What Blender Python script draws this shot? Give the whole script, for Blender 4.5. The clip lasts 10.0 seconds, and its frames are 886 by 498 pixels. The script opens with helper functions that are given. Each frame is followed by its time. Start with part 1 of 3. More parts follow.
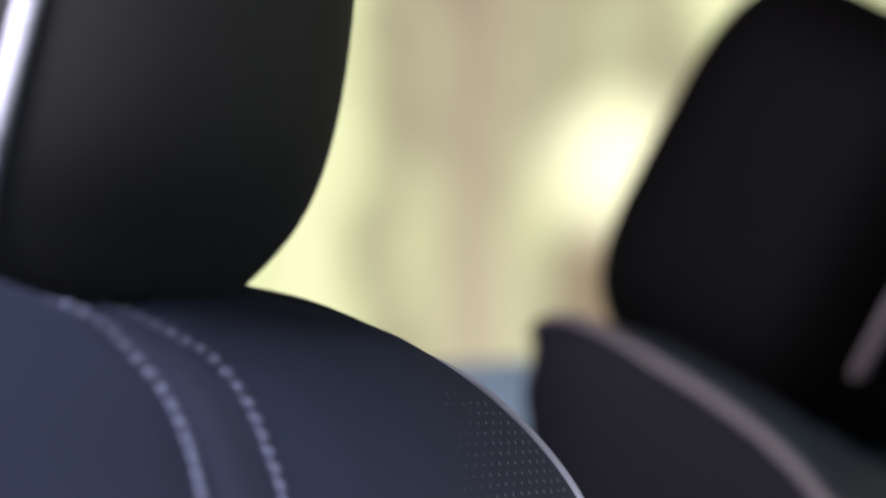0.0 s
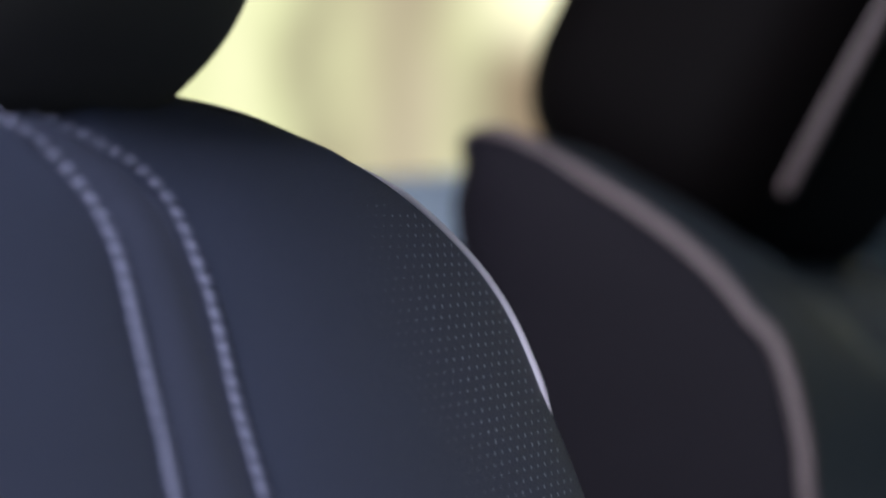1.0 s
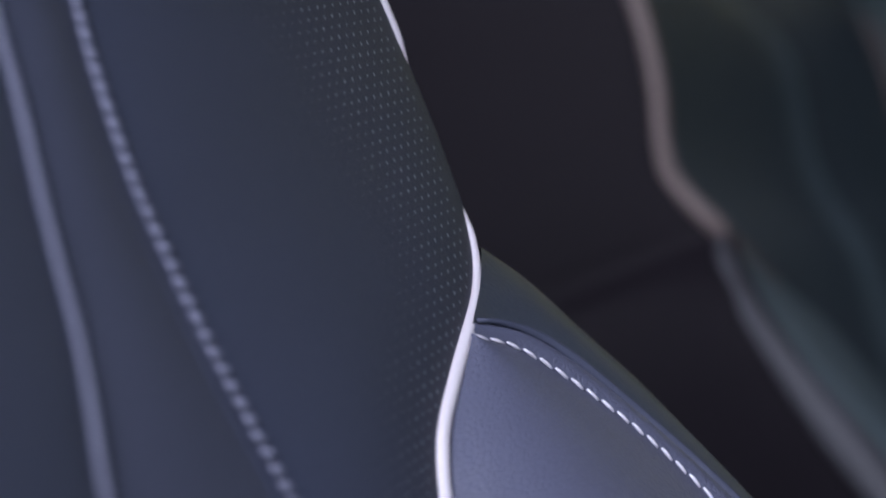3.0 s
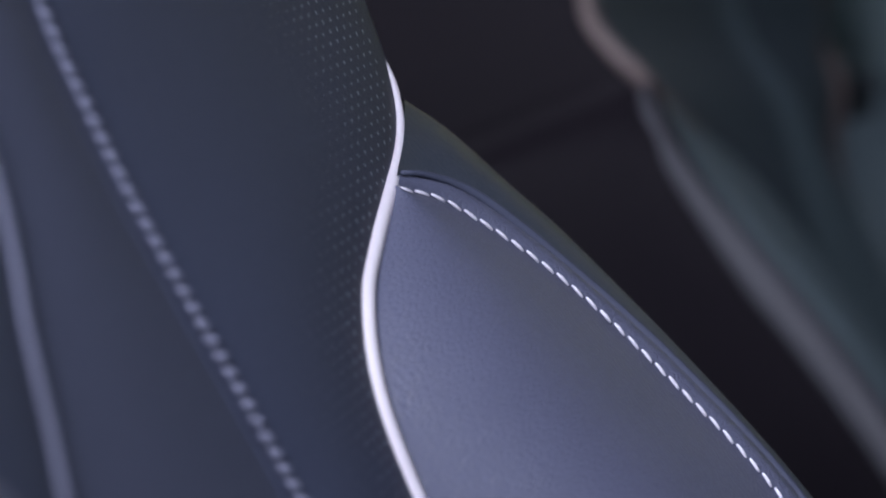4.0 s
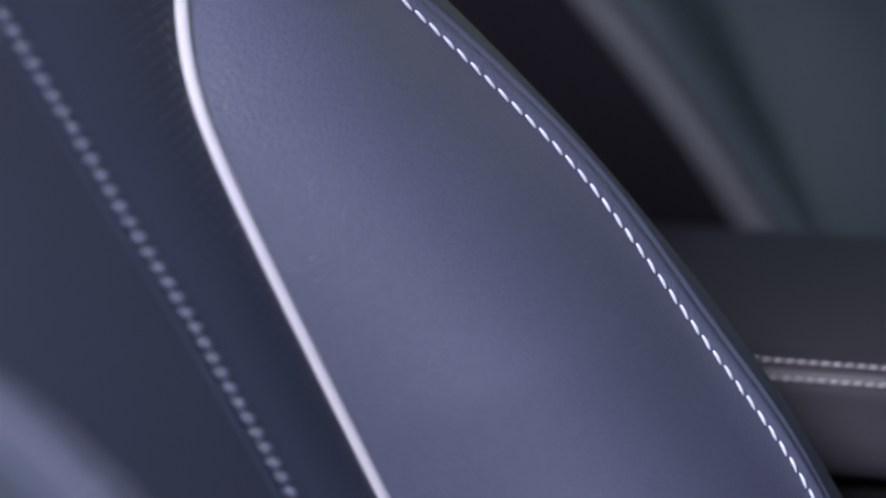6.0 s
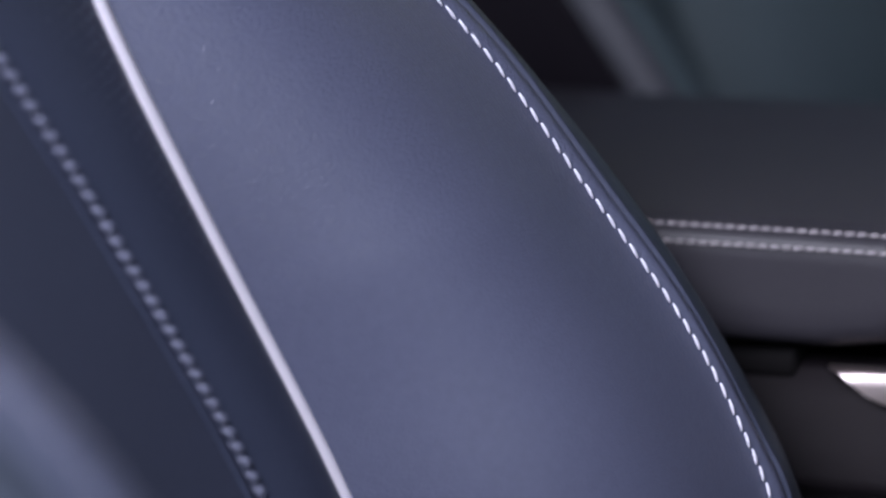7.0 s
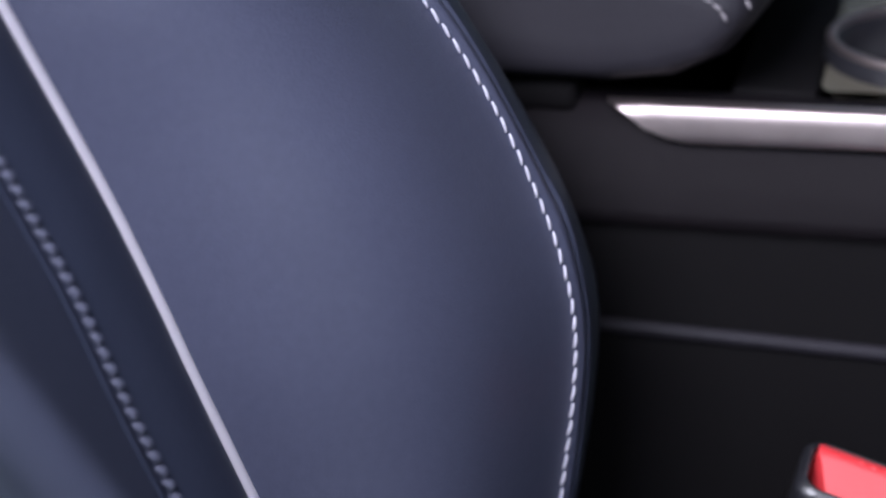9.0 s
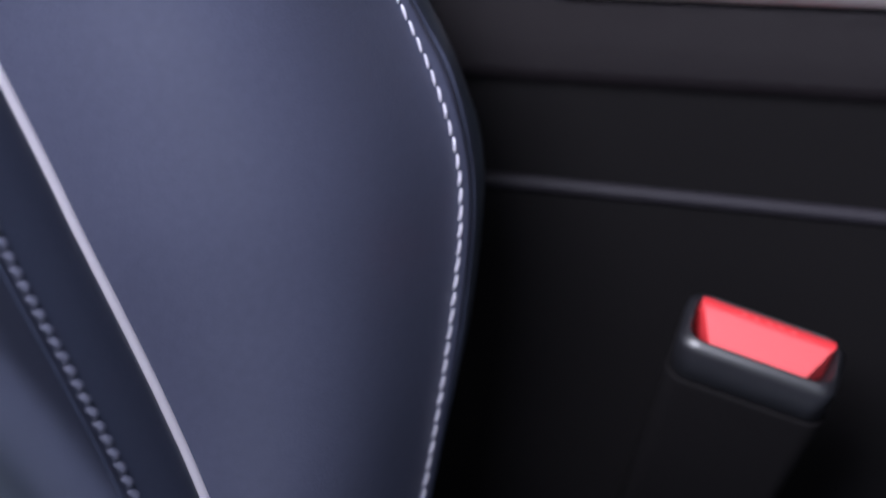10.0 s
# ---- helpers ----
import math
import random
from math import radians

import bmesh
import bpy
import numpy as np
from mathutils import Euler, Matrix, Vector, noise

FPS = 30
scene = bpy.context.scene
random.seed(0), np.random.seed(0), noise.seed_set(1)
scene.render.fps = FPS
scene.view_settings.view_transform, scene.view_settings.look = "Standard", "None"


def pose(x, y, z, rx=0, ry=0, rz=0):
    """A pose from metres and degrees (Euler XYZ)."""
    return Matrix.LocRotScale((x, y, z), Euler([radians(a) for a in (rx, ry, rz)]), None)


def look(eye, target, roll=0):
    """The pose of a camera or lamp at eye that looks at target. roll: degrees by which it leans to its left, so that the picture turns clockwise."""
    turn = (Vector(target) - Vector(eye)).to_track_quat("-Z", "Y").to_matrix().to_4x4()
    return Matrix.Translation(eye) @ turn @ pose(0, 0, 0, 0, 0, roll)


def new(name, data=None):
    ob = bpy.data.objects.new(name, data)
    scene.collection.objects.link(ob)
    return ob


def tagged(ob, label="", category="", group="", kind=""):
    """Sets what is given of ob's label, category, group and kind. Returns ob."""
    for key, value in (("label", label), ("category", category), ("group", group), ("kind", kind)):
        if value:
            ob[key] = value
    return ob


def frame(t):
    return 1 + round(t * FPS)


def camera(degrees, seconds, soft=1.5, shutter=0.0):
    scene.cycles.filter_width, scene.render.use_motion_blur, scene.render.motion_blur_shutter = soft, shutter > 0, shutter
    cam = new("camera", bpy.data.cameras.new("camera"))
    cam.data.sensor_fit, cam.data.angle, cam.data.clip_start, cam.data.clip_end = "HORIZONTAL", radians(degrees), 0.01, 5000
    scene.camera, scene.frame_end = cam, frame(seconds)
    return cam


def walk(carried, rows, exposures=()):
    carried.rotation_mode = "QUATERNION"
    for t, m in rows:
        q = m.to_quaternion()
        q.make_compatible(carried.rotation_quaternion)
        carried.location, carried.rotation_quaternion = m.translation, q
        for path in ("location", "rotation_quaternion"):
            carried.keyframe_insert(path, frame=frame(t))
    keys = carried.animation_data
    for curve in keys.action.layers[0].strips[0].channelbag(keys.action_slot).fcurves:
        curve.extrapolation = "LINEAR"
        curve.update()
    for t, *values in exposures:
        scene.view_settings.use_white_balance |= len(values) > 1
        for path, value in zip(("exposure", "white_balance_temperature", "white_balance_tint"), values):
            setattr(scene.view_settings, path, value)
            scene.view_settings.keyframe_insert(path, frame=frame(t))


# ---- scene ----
EXPOSURES = [(0.0, 0.35, 6300, 13), (10.0, 0.35, 6300, 13)]
EYE = (0.800, 0.270, 0.660)
cam = camera(20.0, 10.0, soft=2.0)
cam.data.dof.use_dof = True
cam.data.dof.focus_distance = 0.654
cam.data.dof.aperture_fstop = 6.5
PATH = [
    (0.0, look(EYE, (-0.04173, -0.23505, 0.85081), 0.99)),
    (0.5, look(EYE, (-0.05416, -0.22761, 0.81097), 1.08)),
    (1.0, look(EYE, (-0.06626, -0.21554, 0.77767), 1.10)),
    (1.5, look(EYE, (-0.07671, -0.20380, 0.74305), 0.96)),
    (2.0, look(EYE, (-0.08588, -0.19162, 0.70600), 0.76)),
    (2.5, look(EYE, (-0.09303, -0.17987, 0.67092), 0.49)),
    (4.0, look(EYE, (-0.10935, -0.13832, 0.58028), -0.40)),
    (4.5, look(EYE, (-0.11272, -0.12361, 0.55037), -0.63)),
    (5.0, look(EYE, (-0.11606, -0.10529, 0.51858), -0.80)),
    (5.5, look(EYE, (-0.11890, -0.08584, 0.48973), -0.91)),
    (7.0, look(EYE, (-0.12256, -0.02327, 0.40926), -0.96)),
    (7.5, look(EYE, (-0.12278, 0.00010, 0.38498), -0.86)),
    (8.0, look(EYE, (-0.12197, 0.02284, 0.36187), -0.73)),
    (8.5, look(EYE, (-0.11847, 0.04587, 0.33416), -0.56)),
    (9.0, look(EYE, (-0.11413, 0.06756, 0.30873), -0.39)),
    (9.5, look(EYE, (-0.10867, 0.09212, 0.28228), -0.11)),
    (10.0, look(EYE, (-0.10153, 0.11642, 0.25546), 0.23)),
]
walk(cam, PATH, EXPOSURES)

# ---- world, sun, large lights ----
world = bpy.data.worlds.new("world")
scene.world = world
world.use_nodes = True
wn = world.node_tree.nodes
sky = wn.new("ShaderNodeTexSky")
sky.sky_type = "NISHITA"
sky.sun_disc = False
sky.sun_elevation, sky.sun_rotation = radians(48), radians(60)
world.node_tree.links.new(sky.outputs["Color"], wn["Background"].inputs["Color"])
wn["Background"].inputs["Strength"].default_value = 0.074
sun = new("sun", bpy.data.lights.new("sun", "SUN"))
sun.data.energy, sun.data.angle, sun.data.color = 0.6, radians(30), (1.0, 0.95, 0.90)
sun.matrix_world = look((6, -3, 7), (0.3, 0.1, 0.5))
# daylight through the open door beside the seat
door_light = new("door_daylight", bpy.data.lights.new("door_daylight", "AREA"))
door_light.data.shape, door_light.data.size, door_light.data.size_y = "RECTANGLE", 0.8, 0.6
door_light.data.energy, door_light.data.color = 30.0, (0.87, 0.88, 1.0)
door_light.matrix_world = look((1.09, -0.16, 1.25), (0.27, 0.0, 0.58))


# ---- materials ----
def material(name, color, rough=0.5, metal=0.0, spec=0.5, grain=0.0, grain_size=400.0, mottle=0.12, mottle_size=9.0, coat=0.0, sheen=0.0, wrinkle=0.0):
    """A surface with fine relief (grain), wear in colour and gloss at two scales."""
    m = bpy.data.materials.new(name)
    m.use_nodes = True
    nt = m.node_tree
    b = nt.nodes["Principled BSDF"]
    b.inputs["Metallic"].default_value = metal
    b.inputs["Specular IOR Level"].default_value = spec
    b.inputs["Coat Weight"].default_value = coat
    b.inputs["Sheen Weight"].default_value = sheen
    tc = nt.nodes.new("ShaderNodeTexCoord")
    n1 = nt.nodes.new("ShaderNodeTexNoise")
    n1.inputs["Scale"].default_value, n1.inputs["Detail"].default_value = mottle_size, 4
    n2 = nt.nodes.new("ShaderNodeTexNoise")
    n2.inputs["Scale"].default_value, n2.inputs["Detail"].default_value = grain_size * 0.6, 3
    for n in (n1, n2):
        nt.links.new(tc.outputs["Object"], n.inputs["Vector"])
    add = nt.nodes.new("ShaderNodeMath")
    add.operation = "MULTIPLY_ADD"
    nt.links.new(n2.outputs["Fac"], add.inputs[0])
    add.inputs[1].default_value = 0.4
    nt.links.new(n1.outputs["Fac"], add.inputs[2])
    ramp = nt.nodes.new("ShaderNodeMapRange")
    ramp.inputs["From Min"].default_value, ramp.inputs["From Max"].default_value = 0.45, 0.95
    ramp.inputs["To Min"].default_value, ramp.inputs["To Max"].default_value = 1 - mottle, 1 + mottle
    nt.links.new(add.outputs[0], ramp.inputs["Value"])
    mul = nt.nodes.new("ShaderNodeVectorMath")
    mul.operation = "SCALE"
    mul.inputs[0].default_value = color
    nt.links.new(ramp.outputs[0], mul.inputs["Scale"])
    nt.links.new(mul.outputs[0], b.inputs["Base Color"])
    rr = nt.nodes.new("ShaderNodeMapRange")
    rr.inputs["To Min"].default_value, rr.inputs["To Max"].default_value = max(0.02, rough - 0.06), min(1, rough + 0.06)
    nt.links.new(n1.outputs["Fac"], rr.inputs["Value"])
    nt.links.new(rr.outputs[0], b.inputs["Roughness"])
    if grain:
        v = nt.nodes.new("ShaderNodeTexVoronoi")
        v.feature = "DISTANCE_TO_EDGE"
        v.inputs["Scale"].default_value = grain_size
        warp = nt.nodes.new("ShaderNodeVectorMath")
        warp.operation = "MULTIPLY_ADD"
        nt.links.new(n2.outputs["Color"], warp.inputs[0])
        warp.inputs[1].default_value = (0.002, 0.002, 0.002)
        nt.links.new(tc.outputs["Object"], warp.inputs[2])
        nt.links.new(warp.outputs[0], v.inputs["Vector"])
        mr = nt.nodes.new("ShaderNodeMapRange")
        mr.inputs["From Max"].default_value = 0.25
        nt.links.new(v.outputs["Distance"], mr.inputs["Value"])
        w = nt.nodes.new("ShaderNodeTexNoise")
        w.inputs["Scale"].default_value, w.inputs["Detail"].default_value = 45.0, 3
        nt.links.new(tc.outputs["Object"], w.inputs["Vector"])
        bump2 = nt.nodes.new("ShaderNodeBump")
        bump2.inputs["Strength"].default_value, bump2.inputs["Distance"].default_value = 1.0, wrinkle
        nt.links.new(w.outputs["Fac"], bump2.inputs["Height"])
        bump = nt.nodes.new("ShaderNodeBump")
        bump.inputs["Strength"].default_value, bump.inputs["Distance"].default_value = 1.0, grain
        zone = nt.nodes.new("ShaderNodeSeparateXYZ")
        nt.links.new(tc.outputs["Object"], zone.inputs[0])
        zr = nt.nodes.new("ShaderNodeMapRange")
        zr.inputs["From Min"].default_value, zr.inputs["From Max"].default_value = -0.24, -0.10
        zr.inputs["To Min"].default_value, zr.inputs["To Max"].default_value = 0.25, 1.3
        nt.links.new(zone.outputs["Z"], zr.inputs["Value"])
        gm = nt.nodes.new("ShaderNodeMath")
        gm.operation = "MULTIPLY"
        nt.links.new(mr.outputs[0], gm.inputs[0])
        nt.links.new(zr.outputs[0], gm.inputs[1])
        nt.links.new(gm.outputs[0], bump.inputs["Height"])
        nt.links.new(bump2.outputs["Normal"], bump.inputs["Normal"])
        nt.links.new(bump.outputs["Normal"], b.inputs["Normal"])
    return m


LEATHER = material("navy_leather", (0.076, 0.083, 0.133), 0.44, spec=0.55, grain=0.000085, grain_size=600, wrinkle=0.00012)
DARK_LEATHER = material("dark_slate_leather", (0.038, 0.046, 0.064), 0.45, spec=0.45, grain=0.00005, grain_size=640, wrinkle=0.00014)
CENTRE = material("slate_blue_leather", (0.055, 0.063, 0.102), 0.6, spec=0.3, grain=0.00005, grain_size=600, wrinkle=0.00015)
PERF = material("perforated_leather", (0.044, 0.053, 0.091), 0.58, spec=0.33, grain=0.00005, grain_size=700, wrinkle=0.00015)
ARM_LEATHER = material("charcoal_leather", (0.027, 0.0250, 0.032), 0.5, spec=0.4, grain=0.00004, grain_size=600, wrinkle=0.00012)
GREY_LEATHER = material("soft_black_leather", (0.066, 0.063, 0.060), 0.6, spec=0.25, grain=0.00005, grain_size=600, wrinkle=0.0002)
# far headrest: same leather as the near one, shade put into a darker colour
SHADED_HEAD_LEATHER = material("shaded_headrest_leather", (0.0036, 0.0026, 0.0026), 0.7, spec=0.08, grain=0.00005, grain_size=600, wrinkle=0.0002)
# far seat side and shoulders: shade put into a near-black base colour
SHADED_SIDE_LEATHER = material("shaded_side_leather", (0.0096, 0.0079, 0.0114), 0.62, spec=0.13, grain=0.0001, grain_size=600, wrinkle=0.0006)
THREAD = material("lilac_thread", (0.62, 0.61, 0.70), 0.6, spec=0.3, mottle=0.1, grain_size=2500)
ARM_THREAD = material("grey_thread", (0.36, 0.33, 0.35), 0.6, spec=0.3, mottle=0.1, grain_size=2500)
# paler leather that imitates light along the far bolster edge
LIT_RIM = material("lit_edge_leather", (0.072, 0.073, 0.086), 0.6, spec=0.25)
# far seat: panels dimmed for shade, then bolsters lightened for window light
DIMMED_LEATHER = material("half_shaded_leather", (0.056, 0.069, 0.080), 0.55, spec=0.3, grain=0.00008, grain_size=600, wrinkle=0.0003)
LIT_FAR_LEATHER = material("lit_far_leather", (0.098, 0.128, 0.145), 0.5, spec=0.4, grain=0.00008, grain_size=600, wrinkle=0.0003)
CORD = material("blue_grey_thread", (0.120, 0.128, 0.185), 0.65, spec=0.3, mottle=0.1, grain_size=2500)
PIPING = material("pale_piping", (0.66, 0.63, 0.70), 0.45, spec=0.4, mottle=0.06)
HOLE = material("hole_rim", (0.29, 0.325, 0.42), 0.4, spec=0.5)
PLASTIC = material("charcoal_plastic", (0.0068, 0.0050, 0.0066), 0.62, spec=0.18, grain=0.00008, grain_size=900, wrinkle=0.0002)
GLOSS = material("gloss_black_plastic", (0.016, 0.016, 0.020), 0.36, spec=1.0, mottle=0.05)
CHROME = material("brushed_metal", (0.62, 0.53, 0.525), 0.42, metal=1.0, mottle=0.06, mottle_size=30)
# gloss black deck: the olive reflection of the trees is put into its colour
DECK_REFLECTION = material("deck_tree_reflection", (0.24, 0.22, 0.17), 0.28, metal=0.5, mottle=0.1)
BLACK_TRIM = material("matt_black_trim", (0.0048, 0.0042, 0.0048), 0.75, spec=0.12, grain=0.00008, grain_size=700, wrinkle=0.0002)
SEAM_TRIM = material("slate_trim", (0.020, 0.018, 0.024), 0.6, spec=0.25)
RED = material("red_plastic", (0.84, 0.045, 0.055), 0.46, spec=1.0, mottle=0.04, coat=0.3)
CARPET = material("dark_carpet", (0.015, 0.015, 0.017), 0.95, spec=0.1, grain=0.0015, grain_size=300, wrinkle=0.002)
HEADLINER = material("grey_headliner", (0.30, 0.30, 0.31), 0.9, spec=0.2, grain=0.0004, grain_size=800, wrinkle=0.001)
DOOR_MAT = material("blue_grey_trim", (0.15, 0.21, 0.235), 0.5, spec=0.4, grain=0.0002, grain_size=500, wrinkle=0.0008)
# the pale piping again for the far seat, its shade painted as grey-brown
DIM_PIPING = material("shaded_piping", (0.145, 0.112, 0.110), 0.5, mottle=0.08)
SILL = material("pale_blue_sill", (0.42, 0.52, 0.62), 0.4, spec=0.5)
SOIL = material("meadow", (0.07, 0.09, 0.03), 0.95, spec=0.1, mottle=0.5, mottle_size=0.6)


def foliage_backdrop():
    """Distant leaves and trunks as a soft wash, with daylight painted in as glow."""
    m = bpy.data.materials.new("glowing_foliage")
    m.use_nodes = True
    nt = m.node_tree
    nt.nodes.remove(nt.nodes["Principled BSDF"])
    # the sheet glows by itself; no sun or sky lights it
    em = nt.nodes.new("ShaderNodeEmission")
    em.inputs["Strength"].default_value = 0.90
    tc = nt.nodes.new("ShaderNodeTexCoord")
    mp = nt.nodes.new("ShaderNodeMapping")
    mp.inputs["Scale"].default_value = (1.0, 1.0, 0.45)
    n = nt.nodes.new("ShaderNodeTexNoise")
    n.inputs["Scale"].default_value, n.inputs["Detail"].default_value = 1.1, 5
    r = nt.nodes.new("ShaderNodeValToRGB")
    e = r.color_ramp.elements
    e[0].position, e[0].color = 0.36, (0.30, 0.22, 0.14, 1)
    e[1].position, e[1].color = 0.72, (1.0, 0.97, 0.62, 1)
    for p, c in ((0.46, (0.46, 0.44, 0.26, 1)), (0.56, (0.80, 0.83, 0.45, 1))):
        k = e.new(p)
        k.color = c
    nt.links.new(tc.outputs["Object"], mp.inputs["Vector"])
    nt.links.new(mp.outputs[0], n.inputs["Vector"])
    nt.links.new(n.outputs["Fac"], r.inputs["Fac"])
    # round bright gap of sky between leaves, painted into the glow colour
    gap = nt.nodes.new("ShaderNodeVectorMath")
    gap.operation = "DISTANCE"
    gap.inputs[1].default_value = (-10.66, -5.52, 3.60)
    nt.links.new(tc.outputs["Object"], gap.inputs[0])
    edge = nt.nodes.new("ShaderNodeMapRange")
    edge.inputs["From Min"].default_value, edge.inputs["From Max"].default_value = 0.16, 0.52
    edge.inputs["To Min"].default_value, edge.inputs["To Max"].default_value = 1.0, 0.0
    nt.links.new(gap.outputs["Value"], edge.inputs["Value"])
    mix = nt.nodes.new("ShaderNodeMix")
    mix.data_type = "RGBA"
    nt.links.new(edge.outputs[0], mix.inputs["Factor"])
    trunk = nt.nodes.new("ShaderNodeVectorMath")
    trunk.operation = "DOT_PRODUCT"
    trunk.inputs[1].default_value = (-0.489, 0.838, 0.0)
    nt.links.new(tc.outputs["Object"], trunk.inputs[0])
    off = nt.nodes.new("ShaderNodeMath")
    off.operation = "ABSOLUTE"
    shift = nt.nodes.new("ShaderNodeMath")
    shift.inputs[1].default_value = 0.165
    nt.links.new(trunk.outputs["Value"], shift.inputs[0])
    nt.links.new(shift.outputs[0], off.inputs[0])
    bark = nt.nodes.new("ShaderNodeMapRange")
    bark.inputs["From Min"].default_value, bark.inputs["From Max"].default_value = 0.06, 0.48
    bark.inputs["To Min"].default_value, bark.inputs["To Max"].default_value = 0.72, 0.0
    nt.links.new(off.outputs[0], bark.inputs["Value"])
    wood = nt.nodes.new("ShaderNodeMix")
    wood.data_type = "RGBA"
    nt.links.new(bark.outputs[0], wood.inputs["Factor"])
    nt.links.new(r.outputs["Color"], wood.inputs["A"])
    wood.inputs["B"].default_value = (0.36, 0.27, 0.20, 1)
    nt.links.new(wood.outputs["Result"], mix.inputs["A"])
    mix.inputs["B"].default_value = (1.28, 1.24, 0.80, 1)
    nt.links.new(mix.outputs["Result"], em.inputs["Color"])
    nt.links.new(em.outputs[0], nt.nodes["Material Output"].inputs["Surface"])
    return m


FOLIAGE = foliage_backdrop()


# ---- building helpers ----
def part(name, bm, mat, parent=None, label="", smooth=True):
    me = bpy.data.meshes.new(name)
    bmesh.ops.recalc_face_normals(bm, faces=bm.faces)
    bm.to_mesh(me)
    bm.free()
    me.materials.append(mat)
    if smooth:
        for p in me.polygons:
            p.use_smooth = True
    ob = new(name, me)
    ob.parent = parent
    if label:
        ob["label"] = label
    return ob


def piece(name, me, parent, m):
    ob = new(name, me)
    ob.parent = parent
    ob.matrix_basis = m
    return ob


def thing(name, label, category, group="", kind="", at=(0, 0, 0)):
    ob = new(name)
    ob.location = at
    return tagged(ob, label, category, group, kind)


def spline(pts, count):
    """Points at even steps along a smooth curve through pts."""
    p = np.array(pts, float)
    p = np.vstack([2 * p[0] - p[1], p, 2 * p[-1] - p[-2]])
    out = []
    for i in range(1, len(p) - 2):
        a, b, c, d = p[i - 1:i + 3]
        for u in np.linspace(0, 1, 24, endpoint=False):
            out.append(0.5 * (2 * b + (c - a) * u + (2 * a - 5 * b + 4 * c - d) * u * u + (3 * b - a - 3 * c + d) * u ** 3))
    out.append(p[-2])
    out = np.array(out)
    run = np.concatenate([[0], np.cumsum(np.linalg.norm(np.diff(out, axis=0), axis=1))])
    at = np.linspace(0, run[-1], count)
    return np.stack([np.interp(at, run, out[:, k]) for k in range(out.shape[1])], axis=1)


def loft(bm, rows, close=False):
    """A skin of quads over rows of points."""
    vs = [[bm.verts.new(p) for p in row] for row in rows]
    for a, b in zip(vs, vs[1:]):
        k = len(a)
        for i in range(k if close else k - 1):
            j = (i + 1) % k
            try:
                bm.faces.new((a[i], a[j], b[j], b[i]))
            except ValueError:
                pass
    return vs


def tube(bm, pts, radius, sides=10, caps=True):
    """A round cord along pts."""
    pts = [Vector(p) for p in pts]
    up = Vector((0.3, 0.2, 0.9))
    rings = []
    for i, p in enumerate(pts):
        d = (pts[min(i + 1, len(pts) - 1)] - pts[max(i - 1, 0)]).normalized()
        a = d.cross(up).normalized()
        b = a.cross(d).normalized()
        up = b
        r = radius(i / (len(pts) - 1)) if callable(radius) else radius
        rings.append([p + (a * math.cos(t) + b * math.sin(t)) * r for t in (2 * math.pi * k / sides for k in range(sides))])
    vs = loft(bm, rings, close=True)
    if caps:
        bm.faces.new(vs[0])
        bm.faces.new(list(reversed(vs[-1])))


def block(bm, size, m=None, bevel=0.0, segments=3):
    """A box with rounded edges."""
    made = bmesh.ops.create_cube(bm, size=1.0)["verts"]
    bmesh.ops.scale(bm, vec=size, verts=made)
    if bevel:
        edges = list({e for v in made for e in v.link_edges})
        out = bmesh.ops.bevel(bm, geom=edges, offset=bevel, segments=segments, profile=0.5, affect="EDGES")
        made = list({v for f in out["faces"] for v in f.verts} | {v for v in made if v.is_valid})
    if m is not None:
        bmesh.ops.transform(bm, matrix=m, verts=made)
    return made


def stitch_mesh(length, width, height, ends=0.35):
    """One thread stitch: a small twisted, tapered cord, along x, proud of the leather."""
    bm = bmesh.new()
    rings = []
    for i in range(7):
        t = i / 6
        r = (ends + (1 - ends) * math.sin(math.pi * (0.08 + 0.84 * t)) ** 0.6)
        x = (t - 0.5) * length
        rings.append([(x, width * 0.5 * r * math.cos(a), height * (0.5 * r * math.sin(a) + 0.35 * math.sin(math.pi * t))) for a in (2 * math.pi * k / 7 for k in range(7))])
    vs = loft(bm, rings, close=True)
    bm.faces.new(vs[0])
    bm.faces.new(list(reversed(vs[-1])))
    me = bpy.data.meshes.new("stitch")
    bmesh.ops.recalc_face_normals(bm, faces=bm.faces)
    bm.to_mesh(me)
    bm.free()
    for p in me.polygons:
        p.use_smooth = True
    return me


def along(pts, normals, pitch, skew=0.0, phase=0.5):
    """Poses at even steps along a curve: x follows the curve, z the surface."""
    p = np.array(pts)
    run = np.concatenate([[0], np.cumsum(np.linalg.norm(np.diff(p, axis=0), axis=1))])
    out = []
    s = pitch * phase
    while s < run[-1]:
        q = Vector([np.interp(s, run, p[:, k]) for k in range(3)])
        e = Vector([np.interp(s + 1e-4, run, p[:, k]) for k in range(3)])
        g = Vector([np.interp(max(s - 1e-4, 0), run, p[:, k]) for k in range(3)])
        z = Vector([np.interp(s, run, np.array(normals)[:, k]) for k in range(3)]).normalized()
        x = (e - g).normalized()
        y = z.cross(x).normalized()
        z = x.cross(y)
        m = Matrix((x, y, z)).transposed().to_4x4() @ pose(0, 0, 0, 0, 0, skew)
        m.translation = q
        out.append(m)
        s += pitch
    return out


# ---- the seats ----
RECLINE = radians(22)
